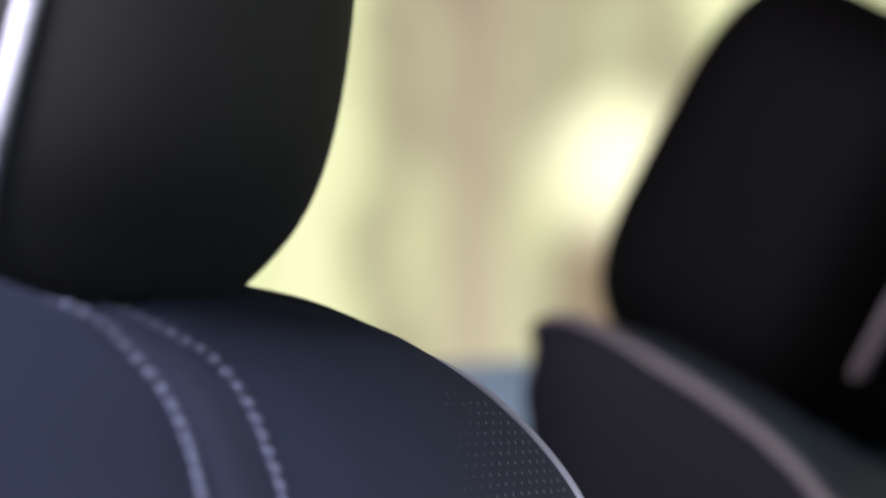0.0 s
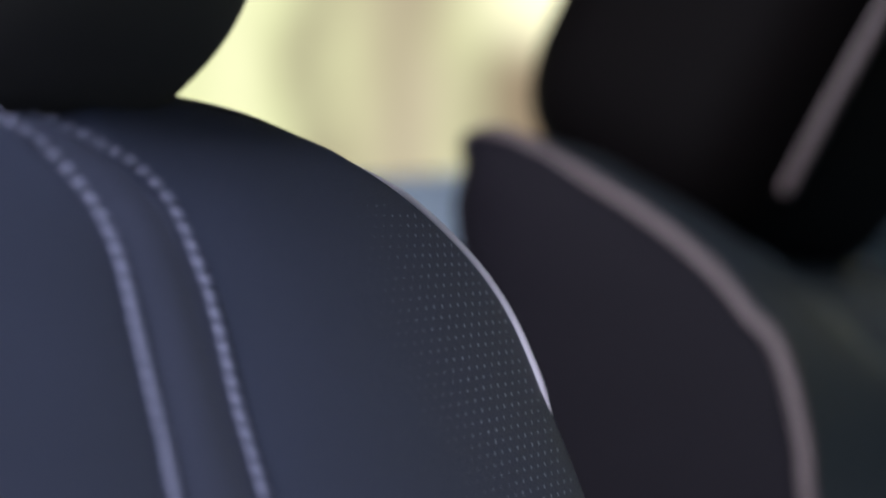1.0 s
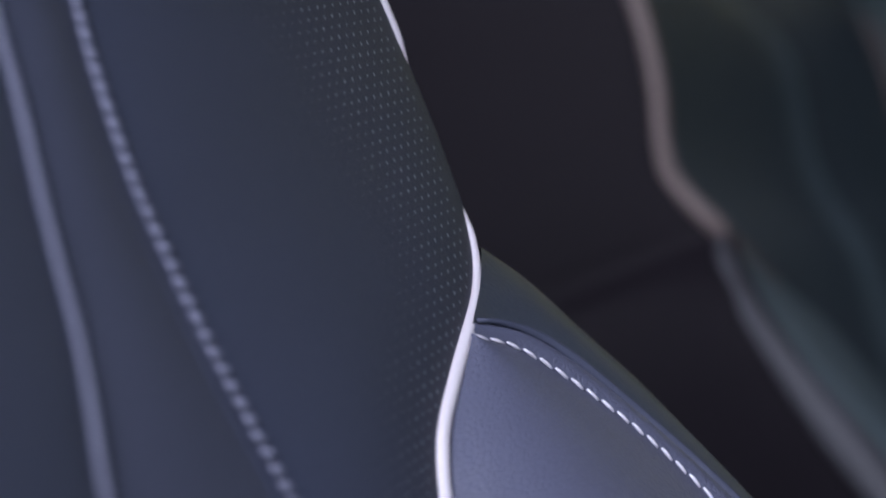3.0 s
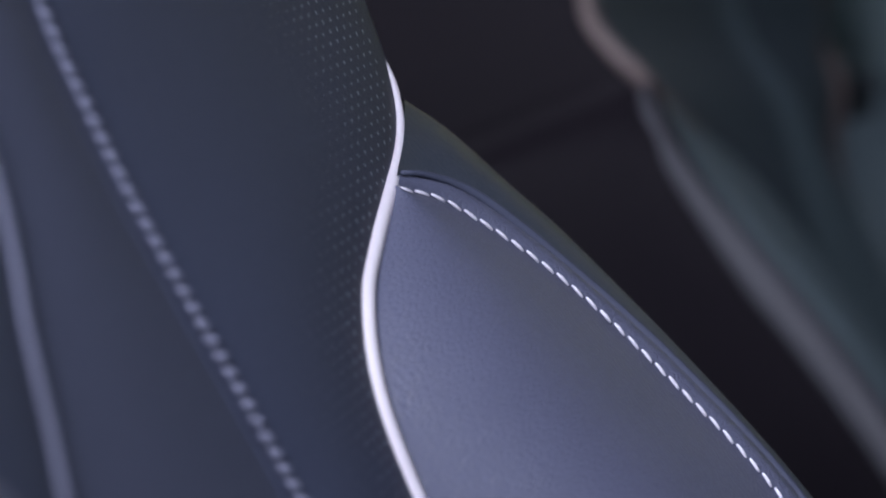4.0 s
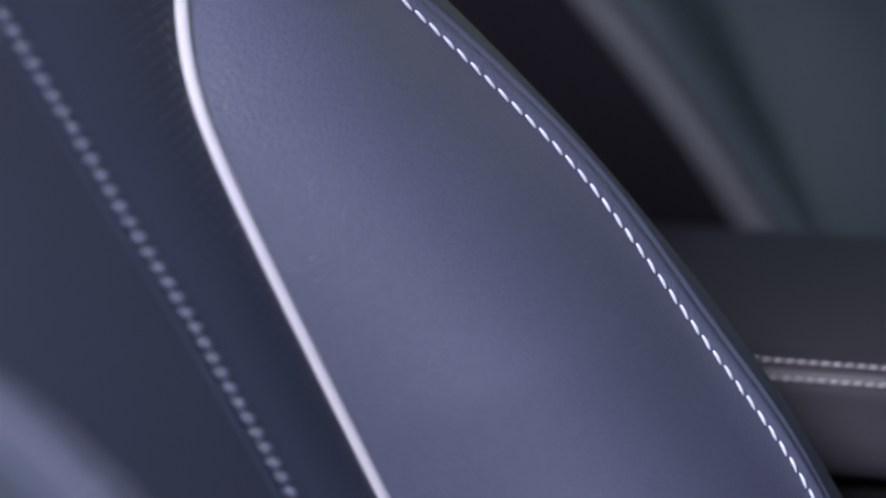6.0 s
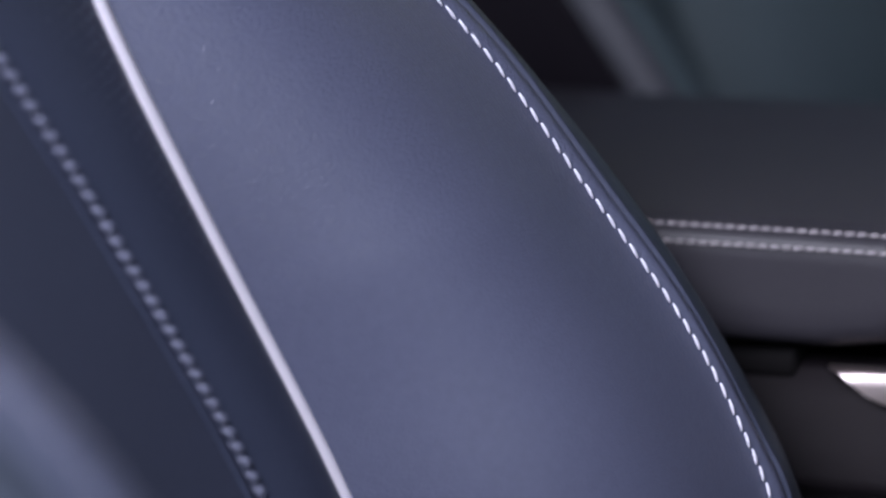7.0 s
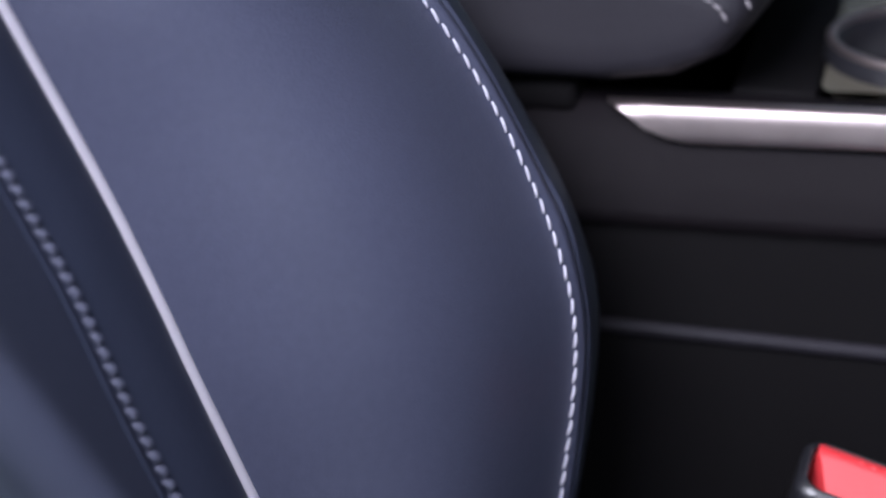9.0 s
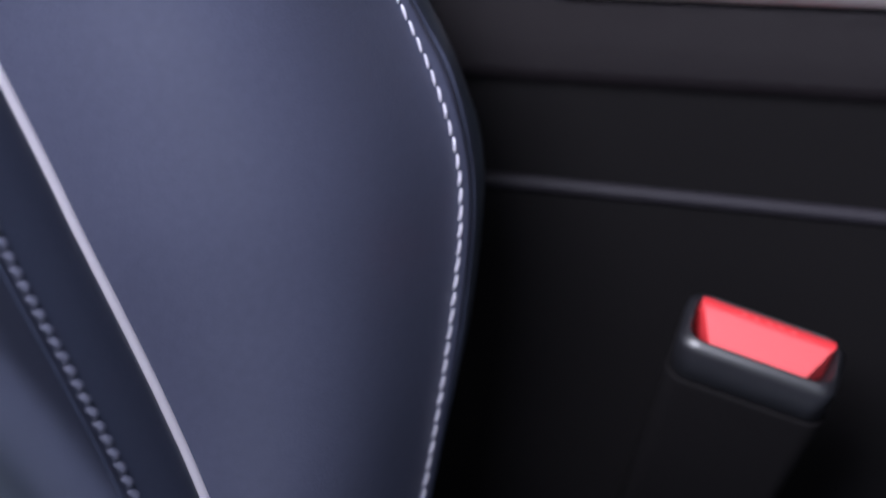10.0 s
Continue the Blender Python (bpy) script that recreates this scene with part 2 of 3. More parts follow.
# seams of one half of a backrest: height up the slope, distance from the middle, swell towards the front
SEAM_PIPE = [(0.134, 0.0, -0.014), (0.133, 0.035, -0.010), (0.129, 0.075, -0.003), (0.118, 0.121, 0), (0.104, 0.153, 0), (0.086, 0.171, 0), (0.060, 0.1765, 0), (0.030, 0.1795, 0), (0.006, 0.1775, 0), (-0.012, 0.166, 0),
             (-0.035, 0.134, 0), (-0.050, 0.116, 0), (-0.072, 0.1048, 0), (-0.100, 0.1048, 0), (-0.150, 0.1126, 0), (-0.200, 0.1216, 0), (-0.232, 0.1246, 0), (-0.255, 0.1253, 0), (-0.275, 0.1266, 0), (-0.295, 0.1277, 0), (-0.315, 0.1277, 0), (-0.335, 0.1262, 0), (-0.430, 0.114, 0)]
SEAM_STITCH = [(-0.0234, 0.152, 0.0018), (-0.0317, 0.165, 0.0093), (-0.0603, 0.182, 0.0244), (-0.0967, 0.192, 0.0397), (-0.1303, 0.198, 0.0524), (-0.178, 0.202, 0.0644), (-0.2153, 0.205, 0.0735), (-0.2465, 0.205, 0.0778),
               (-0.279, 0.205, 0.0780), (-0.305, 0.204, 0.0723), (-0.340, 0.198, 0.0558), (-0.381, 0.192, 0.0327), (-0.430, 0.185, 0.002)]
SEAM_BEAD = [(-0.0198, 0.154, 0.0032), (-0.0222, 0.1630, 0.0062), (-0.0310, 0.1745, 0.0124), (-0.0558, 0.189, 0.0233), (-0.0912, 0.200, 0.0390), (-0.131, 0.2085, 0.0535), (-0.175, 0.211, 0.0655), (-0.2095, 0.213, 0.0740), (-0.252, 0.215, 0.0790), (-0.271, 0.215, 0.0812),
             (-0.300, 0.215, 0.0760), (-0.3226, 0.212, 0.0668), (-0.352, 0.206, 0.0513), (-0.430, 0.195, 0.002)]
SEAM_OUT = [(0.0010, 0.1785, 0.0013), (-0.0101, 0.195, 0.0038), (-0.0277, 0.207, 0.0092), (-0.0458, 0.217, 0.0155), (-0.0852, 0.226, 0.0296), (-0.1325, 0.2315, 0.0470), (-0.1773, 0.2365, 0.0608), (-0.233, 0.2385, 0.0725), (-0.278, 0.2400, 0.0765),
            (-0.305, 0.2410, 0.0726), (-0.3447, 0.2385, 0.0530), (-0.380, 0.230, 0.0303), (-0.430, 0.220, 0.002)]
INSET_FAR = [(0.132, -0.030), (0.121, -0.013), (0.1131, -0.0030), (0.108, 0.0058), (0.1029, 0.0152), (0.0935, 0.0205), (0.0825, 0.0215), (0.072, 0.0220), (0.058, 0.0209), (0.0455, 0.0196), (0.0207, 0.0197), (0.0, 0.0233), (-0.0192, 0.0278), (-0.0336, 0.0325), (-0.088, 0.051), (-0.133, 0.066), (-0.200, 0.083), (-0.250, 0.087), (-0.314, 0.092), (-0.430, 0.096)]
INSET_NEAR = [(0.132, 0.070), (0.120, 0.050), (0.110, 0.0320), (0.1055, 0.0224), (0.0993, 0.0155), (0.091, 0.0102), (0.079, 0.0082), (0.066, 0.0092), (0.049, 0.0111), (0.036, 0.0122), (0.0167, 0.0155), (0.0, 0.0176), (-0.0146, 0.0192), (-0.0293, 0.0226), (-0.0408, 0.0262), (-0.073, 0.033), (-0.133, 0.050), (-0.200, 0.068), (-0.314, 0.085), (-0.430, 0.096)]
SEAM_SWEPT = [(0.272, 0.0, -0.146), (0.271, 0.080, -0.140), (0.266, 0.145, -0.118), (0.258, 0.174, -0.097), (0.247, 0.180, -0.079), (0.221, 0.181, -0.0575), (0.190, 0.181, -0.0345), (0.160, 0.181, -0.0165), (0.134, 0.181, -0.006), (0.107, 0.181, -0.0012), (0.082, 0.181, -0.003),
              (0.050, 0.181, -0.0085), (0.024, 0.180, -0.0085), (0.003, 0.178, -0.003)] + SEAM_PIPE[9:]
PITCH = 0.0050


def make_seat(xc, y0, z0, seam, label, headrest, detail, pipe_mat, skin, skin_perf, skin_side, near_swell, skin_head):
    seat = thing("car_seat", label, "car seat", "front seats", at=(xc, y0, z0))
    sr, cr = math.sin(RECLINE), math.cos(RECLINE)
    nrm = Vector((0, cr, sr))

    def place(v, u, h):
        return (u, -v * sr + h * cr, v * cr + h * sr)

    def inset(side, v):
        tab = INSET_FAR if side < 0 else INSET_NEAR
        t = sorted(tab)
        return float(np.interp(v, [a for a, b in t], [b for a, b in t]))

    pipe = spline(seam, 240)
    pipe_r = (0.0011, 0.0026) if detail else (0.0042, 0.0042)
    stitch = spline(SEAM_STITCH, 90)
    bead = spline(SEAM_BEAD, 90)
    bead = stitch + (bead - stitch) * np.interp(np.arange(90), (0, 12, 40, 89), (1.0, 0.95, 0.74, 0.70))[:, None]
    out = spline(SEAM_OUT, 90)
    if not detail:
        bead = stitch + (out - stitch) * 0.93
    inset_curve = {-1: spline(INSET_FAR, 120), 1: spline(INSET_NEAR, 120)}

    def drawn(side, v):
        """The door-side half of the far backrest draws in and back."""
        return 0.0 if detail or side > 0 else min(1, max(0, (0.05 - v) / 0.08))

    def waist(side, v):
        return 1 - 0.21 * drawn(side, v)

    def face(v, u, hp, up):
        """Swell of the front panel at (v, u)."""
        k = min(1, max(0, (v - 0.075) / 0.055))
        back = -0.010 * k * k * (1 - min(1, abs(u) / 0.1))
        w = inset(-1 if u < 0 else 1, v)
        q = (abs(u) - w) / max(1e-3, up - w)
        pillow = 0.0035 * math.sin(math.pi * min(1, max(0, q))) ** 0.6 if q > 0 else 0.0
        dip = -0.032 * min(1, max(0, (v - 0.109) / 0.020)) * min(1, max(0, (u + 0.005) / 0.035)) if detail else 0.0
        return hp + back + pillow + dip

    # centre panel and the two perforated panels beside it
    for side in (-1, 1):
        bm = bmesh.new()
        rows = []
        for v, u, h in pipe:
            if u < 0.012:
                continue
            u = u * waist(side, v)
            w = min(inset(side, v), u * 0.98)
            cols = [w + (u - w) * c for c in np.linspace(0, 1, 26)]
            rows.append([place(v, side * c, face(v, side * c, h, u) - 0.02 * drawn(side, v) * (c - w) / (u - w)) for c in cols])
        loft(bm, rows)
        part("perforated_panel", bm, skin_perf, seat)
    bm = bmesh.new()
    rows = []
    for v, u, h in pipe:
        if u < 0.012:
            continue
        a, b = -min(inset(-1, v), u * 0.98), min(inset(1, v), u * 0.98)
        rows.append([place(v, c, face(v, c, h, u) + 0.0016 * math.sin(math.pi * i / 10)) for i, c in enumerate(np.linspace(a, b, 11))])
    loft(bm, rows)
    part("centre_panel", bm, CENTRE if detail else skin, seat)

    # bolsters, outer panels, shell
    low = np.array([p for p in pipe if p[0] < -0.0225])
    for side in (-1, 1):
        lowp = spline([(v, u * waist(side, v), h - 0.02 * drawn(side, v)) for v, u, h in low[::6]], 90)
        def put(p, dh=0.0, du=0.0):
            ku, kh = (near_swell[0], near_swell[1] + near_swell[2] * (p[0] + 0.1)) if side > 0 else (1.0, 1.0)
            grow = min(1, max(0, p[2]) / 0.02)
            return place(p[0], side * (p[1] * (1 + (ku - 1) * grow) + du), p[2] * (1 + (kh - 1) * grow) + dh)
        bm = bmesh.new()
        rows = []
        for i in range(90):
            a, b = lowp[i], stitch[i]
            row = []
            for c in np.linspace(0, 1, 18):
                p = a + (b - a) * c
                low_down = min(1, max(0, (i - 40) / 40))
                sw = (0.0245 + 0.008 * low_down) * math.sin(math.pi * c ** (0.9 - 0.27 * low_down)) ** 1.1 * min(1, (i + 6) / 40) * (1 - 0.85 * min(1, max(0, (i - 46) / 38)) ** 1.3)
                row.append(put(p, sw * 0.75, -sw * 0.55 + 0.0))
            rows.append(row)
        loft(bm, rows)
        part("bolster_panel", bm, skin, seat)
        # outer panel: seam allowance, bead, roll-over, side
        bm = bmesh.new()
        rows, lip = [], []
        for i in range(90):
            s, b, o = stitch[i], bead[i], out[i]
            e = min(1, (i + 1) / 4)
            lip.append([put(s), put(s + (b - s) * 0.25, 0.0020 * e), put(s + (b - s) * 0.6, 0.0024 * e), put(s + (b - s) * 0.82, 0.0010 * e), put(s + (b - s) * 0.97, -0.0016 * e)])
            row = [put(s + (b - s) * 0.92, -0.0022 * e), put(b, -0.0018 * e), put(b + (o - b) * 0.10, -0.0012 * e), put(b + (o - b) * 0.17, 0.0), put(b + (o - b) * 0.26, 0.0012 * e)]
            for c in (0.4, 0.6, 0.8, 0.92):
                row.append(put(b + (o - b) * c, 0.003 * math.sin(math.pi * c) * e))
            row.append(put(o))
            if detail or side < 0:
                row += [put(o, -0.005, 0.0008), put(o, -0.03, 0.001), put(o, -0.07, 0.0), put(o, -0.10, -0.006), put(o, -0.115, -0.03)]
            rows.append(row)
        loft(bm, rows)
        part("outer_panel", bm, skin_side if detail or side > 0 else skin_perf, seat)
        bm = bmesh.new()
        loft(bm, lip)
        part("seam_strip", bm, skin, seat)
        bm = bmesh.new()
        if detail:
            tube(bm, [put(p, 0.0008, 0.0006) for p in bead], lambda t: 0.0007 + 0.0009 * min(1, t * 14), 8)
        else:
            # far seat: thick roll added only to show the crest catching light
            tube(bm, [put(p, -0.004, -0.003) for p in out], lambda t: 0.002 + 0.0065 * min(1, t * 4), 12)
        part("welt", bm, CENTRE if detail else LIT_RIM, seat, "rounded seam welt, painted lit edge on the far seat")
        bm = bmesh.new()
        rows = []
        if not detail and side > 0:
            edge = spline([p for p in pipe[::8] if p[0] > 0.004] + [p for p in out[::6]], 120)
            for v, u, h in edge:
                deep = (-0.235 + 0.44 * max(-0.05, v) - h) * (1 - 0.55 * min(1, max(0, (v - 0.235) / 0.04)))
                rows.append([place(v, u + min(0, 0.19 - u) * min(1, f * 3) + du, h + deep * f) for f, du in ((0, 0), (0.012, 0.0014), (0.04, 0.003), (0.10, 0.005), (0.3, 0.007), (0.6, 0.005), (0.85, -0.003), (1, -0.03))])
            pipe_rows = []
        else:
            pipe_rows = pipe
        for v, u, h in pipe_rows:
            if v < (-0.02 if detail else -0.05):
                break
            u, h = u * waist(side, v), h - 0.02 * drawn(side, v)
            deep = min(-0.02, -0.115 - h) if seam is SEAM_PIPE else min(-0.02, -0.235 + v * 0.36 - h)
            rows.append([place(v, side * u, h - 0.0005), place(v + 0.001, side * (u + 0.001), h + deep * 0.07), place(v, side * (u + 0.001), h + deep * 0.45), place(v - 0.006, side * u, h + deep * 0.8), place(v - 0.03, side * u * 0.93, h + deep)])
        loft(bm, rows)
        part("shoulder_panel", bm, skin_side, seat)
        # piping
        bm = bmesh.new()
        tuck = lambda v: 0.0004 - 0.0055 * max(0, 1 - abs(v - 0.034) / 0.029) - 0.004 * min(1, max(0, (v - 0.114) / 0.014))
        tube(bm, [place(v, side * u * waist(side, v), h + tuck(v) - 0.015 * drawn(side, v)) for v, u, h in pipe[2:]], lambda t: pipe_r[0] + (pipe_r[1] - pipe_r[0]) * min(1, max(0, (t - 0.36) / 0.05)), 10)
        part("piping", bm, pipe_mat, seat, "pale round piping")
        if detail:
            nb = [Vector((-side * 0.75, 0, 0)) + nrm * 0.6] * 90
            me = stitch_mesh(0.0044, 0.00098, 0.0011, 0.16)
            me.materials.append(THREAD)
            for m in along([put(p, 0.0006) for p in stitch], nb, PITCH, skew=side * 9):
                piece("stitch", me, seat, m)
            me = stitch_mesh(0.0044, 0.0029, 0.0024, 0.34)
            me.materials.append(CORD)
            ic = [place(v, side * u, face(v, side * u, 0.0, 0.17) + 0.0004) for v, u in inset_curve[side]]
            for m in along(ic, [nrm] * 120, 0.0041, skew=14):
                piece("seam_stitch", me, seat, m)
            if side < 0:
                bm = bmesh.new()
                tube(bm, [Vector(p) + Vector((0.0050, 0, 0)) for p in ic], 0.0005, 8)
                part("seam_fold", bm, PERF, seat, "narrow folded seam edge")
    if not detail:
        bm = bmesh.new()
        rows = []
        for v in np.linspace(0.03, -0.08, 14):
            u = float(np.interp(-v, -pipe[:, 0], pipe[:, 1])) * waist(-1, v)
            rows.append([place(v, -u - (0.21 - u) * c, -0.030 - 0.010 * c) for c in (0, 0.5, 1)])
        loft(bm, rows)
        part("bolster_gusset", bm, skin_perf, seat)
    # back shell
    bm = bmesh.new()
    rows = []
    for v in np.linspace(0.10, -0.43, 24):
        w = 0.15 if v > 0.02 else 0.20
        rows.append([place(v, u, -0.112 - 0.02 * math.cos(u / w * 1.5)) for u in np.linspace(-w, w, 15)])
    loft(bm, rows)
    part("back_shell", bm, PLASTIC, seat)
    # perforations
    if detail:
        bm = bmesh.new()
        rng = random.Random(7)
        pv = sorted((p[0], p[1]) for p in pipe)
        pvx, pvu = [a for a, b in pv], [b for a, b in pv]
        for i, v0 in enumerate(np.arange(-0.150, 0.112, 0.0029)):
            for k in range(44):
                u = 0.0049 * k + 0.0027 * i % 0.0049 + rng.gauss(0, 0.00015)
                v = v0 + 0.16 * (u - 0.10)
                lim = float(np.interp(v, pvx, pvu)) - 0.007
                fade = min(1.0, (u - lim + 0.088 + 0.25 * min(0, v + 0.02) - 1.2 * max(0, v - 0.08) - 0.45 * min(0.07, max(0, 0.05 - v))) / 0.045)
                if u > lim or fade < 0.15 or v > 0.108:
                    continue
                fade *= rng.uniform(0.75, 1.1)
                c = Vector(place(v, -u, face(v, -u, 0.0, lim + 0.007) + 0.00012))
                ring = [bm.verts.new(c + Vector((0.00034 * fade * math.cos(a), -sr * 0.00066 * fade * math.sin(a), cr * 0.00066 * fade * math.sin(a)))) for a in (math.pi * q / 3 for q in range(6))]
                bm.faces.new(ring)
        tagged(part("perforation_field", bm, HOLE, seat, "fine pale-edged punched holes"), kind="stuff")

    # seat cushion below
    bm = bmesh.new()
    rows = []
    for i in range(25):
        t = i / 24
        y = 0.10 + 0.46 * t
        roll = 0.05 * max(0, (t - 0.85) / 0.15) ** 2
        row = []
        for k in range(31):
            u = -0.25 + 0.5 * k / 30
            b = max(0, (abs(u) - 0.15) / 0.10)
            row.append((u, y, -0.42 + 0.03 * t + 0.035 * math.sin(math.pi * min(1, b * 0.9)) - roll - (0.05 if b >= 1 else 0)))
        rows.append(row)
    low_row = [[(p[0] * 0.96, p[1], -0.52) for p in rows[-1]]]
    loft(bm, rows + low_row)
    part("seat_cushion", bm, skin_side, seat)
    bm = bmesh.new()
    block(bm, (0.40, 0.46, 0.16), pose(0, 0.28, -0.55), 0.02)
    part("seat_base", bm, PLASTIC, seat)

    # headrest
    hy, hz, tilt, lean, stripe, hw, hd = headrest
    hm = pose(0, hy, hz, tilt, lean, 0)

    def shell(th, ph):
        def sg(x, e):
            return math.copysign(abs(x) ** e, x)
        wide = detail and math.cos(th) > 0
        return hm @ Vector((hw * (1.45 if wide else 1.0) * sg(math.cos(ph), 0.45) * sg(math.cos(th), 0.85 if wide else 0.6), hd * sg(math.cos(ph), 0.45) * sg(math.sin(th), 0.85 if wide else 0.75 if detail else 0.55), 0.105 * sg(math.sin(ph), 0.52) - (0.014 * max(0, -math.sin(ph)) ** 14 if detail else 0)))
    bm = bmesh.new()
    rows = [[shell(2 * math.pi * k / 64, -math.pi / 2 * 0.999 + math.pi * 0.998 * i / 40) for k in range(64)] for i in range(41)]
    loft(bm, rows, close=True)
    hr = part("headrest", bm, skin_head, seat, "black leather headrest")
    bm = bmesh.new()
    tube(bm, [shell(radians(stripe[0] + (stripe[1] - stripe[0]) * max(0, -a) / 45), radians(a)) for a in np.linspace(-62 if detail else -19, 60, 60)], 0.0028 if detail else 0.0045, 8)
    part("headrest_piping", bm, pipe_mat, hr, "pale piping")
    for u in (-0.06, 0.06):
        bm = bmesh.new()
        tube(bm, [(u, hy - 0.01, hz - 0.20), (u, hy, hz - 0.05)], 0.007, 12)
        part("headrest_post", bm, GLOSS, seat)
    return seat


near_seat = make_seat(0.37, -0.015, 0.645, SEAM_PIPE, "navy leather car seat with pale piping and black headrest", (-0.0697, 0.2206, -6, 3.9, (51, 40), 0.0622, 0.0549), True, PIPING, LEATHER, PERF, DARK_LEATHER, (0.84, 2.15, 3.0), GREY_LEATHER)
# the far seat's skins carry its light and shade in their colours
far_seat = make_seat(-0.37, -0.080, 0.645, SEAM_SWEPT, "leather car seat beside the far door, darkened for shade, with dimmed piping", (-0.115, 0.272, -31, 0, (62, 66), 0.124, 0.080), False, DIM_PIPING, LIT_FAR_LEATHER, DIMMED_LEATHER, SHADED_SIDE_LEATHER, (1.0, 1.0, 0.0), SHADED_HEAD_LEATHER)


# ---- centre console ----
console = thing("centre_console", "charcoal plastic centre console between the seats", "console", at=(0, 0, 0))
bm = bmesh.new()
section = [(0.070, 0.050), (0.084, 0.060), (0.0855, 0.358), (0.0862, 0.392), (0.0872, 0.3985), (0.0925, 0.4015), (0.0942, 0.4050), (0.0942, 0.4140), (0.0920, 0.430), (0.0880, 0.4368), (0.082, 0.4385), (0.0765, 0.4385), (0.0755, 0.372), (-0.0755, 0.372), (-0.0765, 0.4385), (-0.082, 0.4385), (-0.092, 0.432), (-0.0945, 0.408), (-0.086, 0.396), (-0.084, 0.050)]
vs = loft(bm, [[(x, y, z) for x, z in section] for y in (-0.45, 0.0, 0.4, 0.9)], close=True)
bm.faces.new(vs[0])
bm.faces.new(list(reversed(vs[-1])))
bmesh.ops.bevel(bm, geom=[e for e in bm.edges if abs(e.verts[0].co.y - e.verts[1].co.y) > 0.1], offset=0.002, segments=2, affect="EDGES")
part("console_body", bm, PLASTIC, console)
# darker sheet over the lower side; stands for shade below the ledge
bm = bmesh.new()
loft(bm, [[(x, y, z) for x, z in ((0.0845, 0.06), (0.0868, 0.30), (0.0876, 0.396), (0.0868, 0.3988))] for y in (-0.45, 0.1, 0.5, 0.9)])
part("console_side", bm, BLACK_TRIM, console, "lower console side, darkened for shade")
bm = bmesh.new()
tube(bm, [(0.0872, y, 0.3705 - 0.033 * y) for y in np.linspace(-0.2, 0.8, 12)], 0.0026, 8)
part("trim_line", bm, SEAM_TRIM, console, "thin raised trim line")
# bright strip along the edge with a slanted rear end
bm = bmesh.new()
prof = [(0.0890, 0.4390), (0.0938, 0.4391), (0.0950, 0.4386), (0.0957, 0.4374), (0.0960, 0.4350), (0.0961, 0.4322), (0.0961, 0.4306), (0.0960, 0.4292), (0.0953, 0.4281)]
rows = []
for i in range(30):
    t = i / 29
    row = []
    for k, (x, z) in enumerate(prof):
        f = k / (len(prof) - 1)
        row.append((x, 0.163 + 0.025 * f ** 1.6 + (0.62 - 0.02 * f) * t ** 1.3, z + 0.011 * t ** 1.3))
    rows.append(row)
loft(bm, rows)
part("chrome_strip", bm, CHROME, console, "bright brushed metal strip")
CUPS = (0.264, 0.358)
bm = bmesh.new()
for y in CUPS:
    rim, edge, low = [], [], []
    for k in range(64):
        a = 2 * math.pi * (k + 0.5) / 64
        c, n = math.cos(a), math.sin(a)
        sx = (0.041 if c > 0 else 0.111) / max(1e-6, abs(c))
        q = min(sx, (0.047 if y > 0.3 or n > 0 else 0.039) / max(1e-6, abs(n)))
        rim.append((0.034 + 0.0385 * c, y + 0.0385 * n, 0.4405))
        edge.append((0.034 + max(0.0386, q) * c, y + max(0.0386, q) * n, 0.4405))
        low.append((0.034 + 0.0385 * c, y + 0.0385 * n, 0.430))
    loft(bm, [low, rim, edge], close=True)
block(bm, (0.152, 0.32, 0.012), pose(-0.001, 0.566, 0.4345), 0.003)
part("console_deck", bm, DECK_REFLECTION, console, "black deck with reflected trees painted as bronze", smooth=False)
bm = bmesh.new()
block(bm, (0.152, 0.026, 0.010), pose(0, 0.2115, 0.4352), 0.002)
part("deck_cover", bm, BLACK_TRIM, console, "black cover")
bm = bmesh.new()
block(bm, (0.05, 0.028, 0.01), pose(0.066, 0.14, 0.4385), 0.003)
part("hinge", bm, BLACK_TRIM, console)
for y in CUPS:
    bm = bmesh.new()
    rows = []
    for r, z in ((0.001, 0.379), (0.029, 0.380), (0.031, 0.384), (0.0345, 0.43), (0.036, 0.4440), (0.038, 0.4462), (0.040, 0.4456), (0.0410, 0.4405)):
        rows.append([(0.034 + r * math.cos(a), y + r * math.sin(a), z) for a in (2 * math.pi * k / 40 for k in range(40))])
    loft(bm, rows, close=True)
    cup = part("cup_holder", bm, GLOSS, console, "gloss black cup holder")
    bm = bmesh.new()
    tube(bm, [(0.034 + 0.0388 * math.cos(a), y + 0.0388 * math.sin(a), 0.4466) for a in (2 * math.pi * k / 48 for k in range(49))], 0.0016, 8, caps=False)
    part("rim", bm, CHROME, cup, "thin metal rim")

armrest = thing("armrest", "black leather armrest with double pale stitching on the console", "armrest", at=(0, 0, 0))


def arm_side(grow):
    """Side outline of the pad, drawn in by grow: flat top, nose rounded up from below."""
    pts = [(-0.25, 0.4445), (-0.10, 0.4440), (0.10, 0.4440), (0.165, 0.4446), (0.184, 0.4474), (0.197, 0.4540), (0.2045, 0.4630), (0.2070, 0.4700), (0.2050, 0.4765), (0.1985, 0.4800), (0.185, 0.4818), (0.15, 0.4825), (0.0, 0.4830), (-0.25, 0.4830)]
    return [(y - grow * max(0, (y - 0.1) / 0.107), 0.466 + (z - 0.466) * (1 - grow / 0.024)) for y, z in pts]


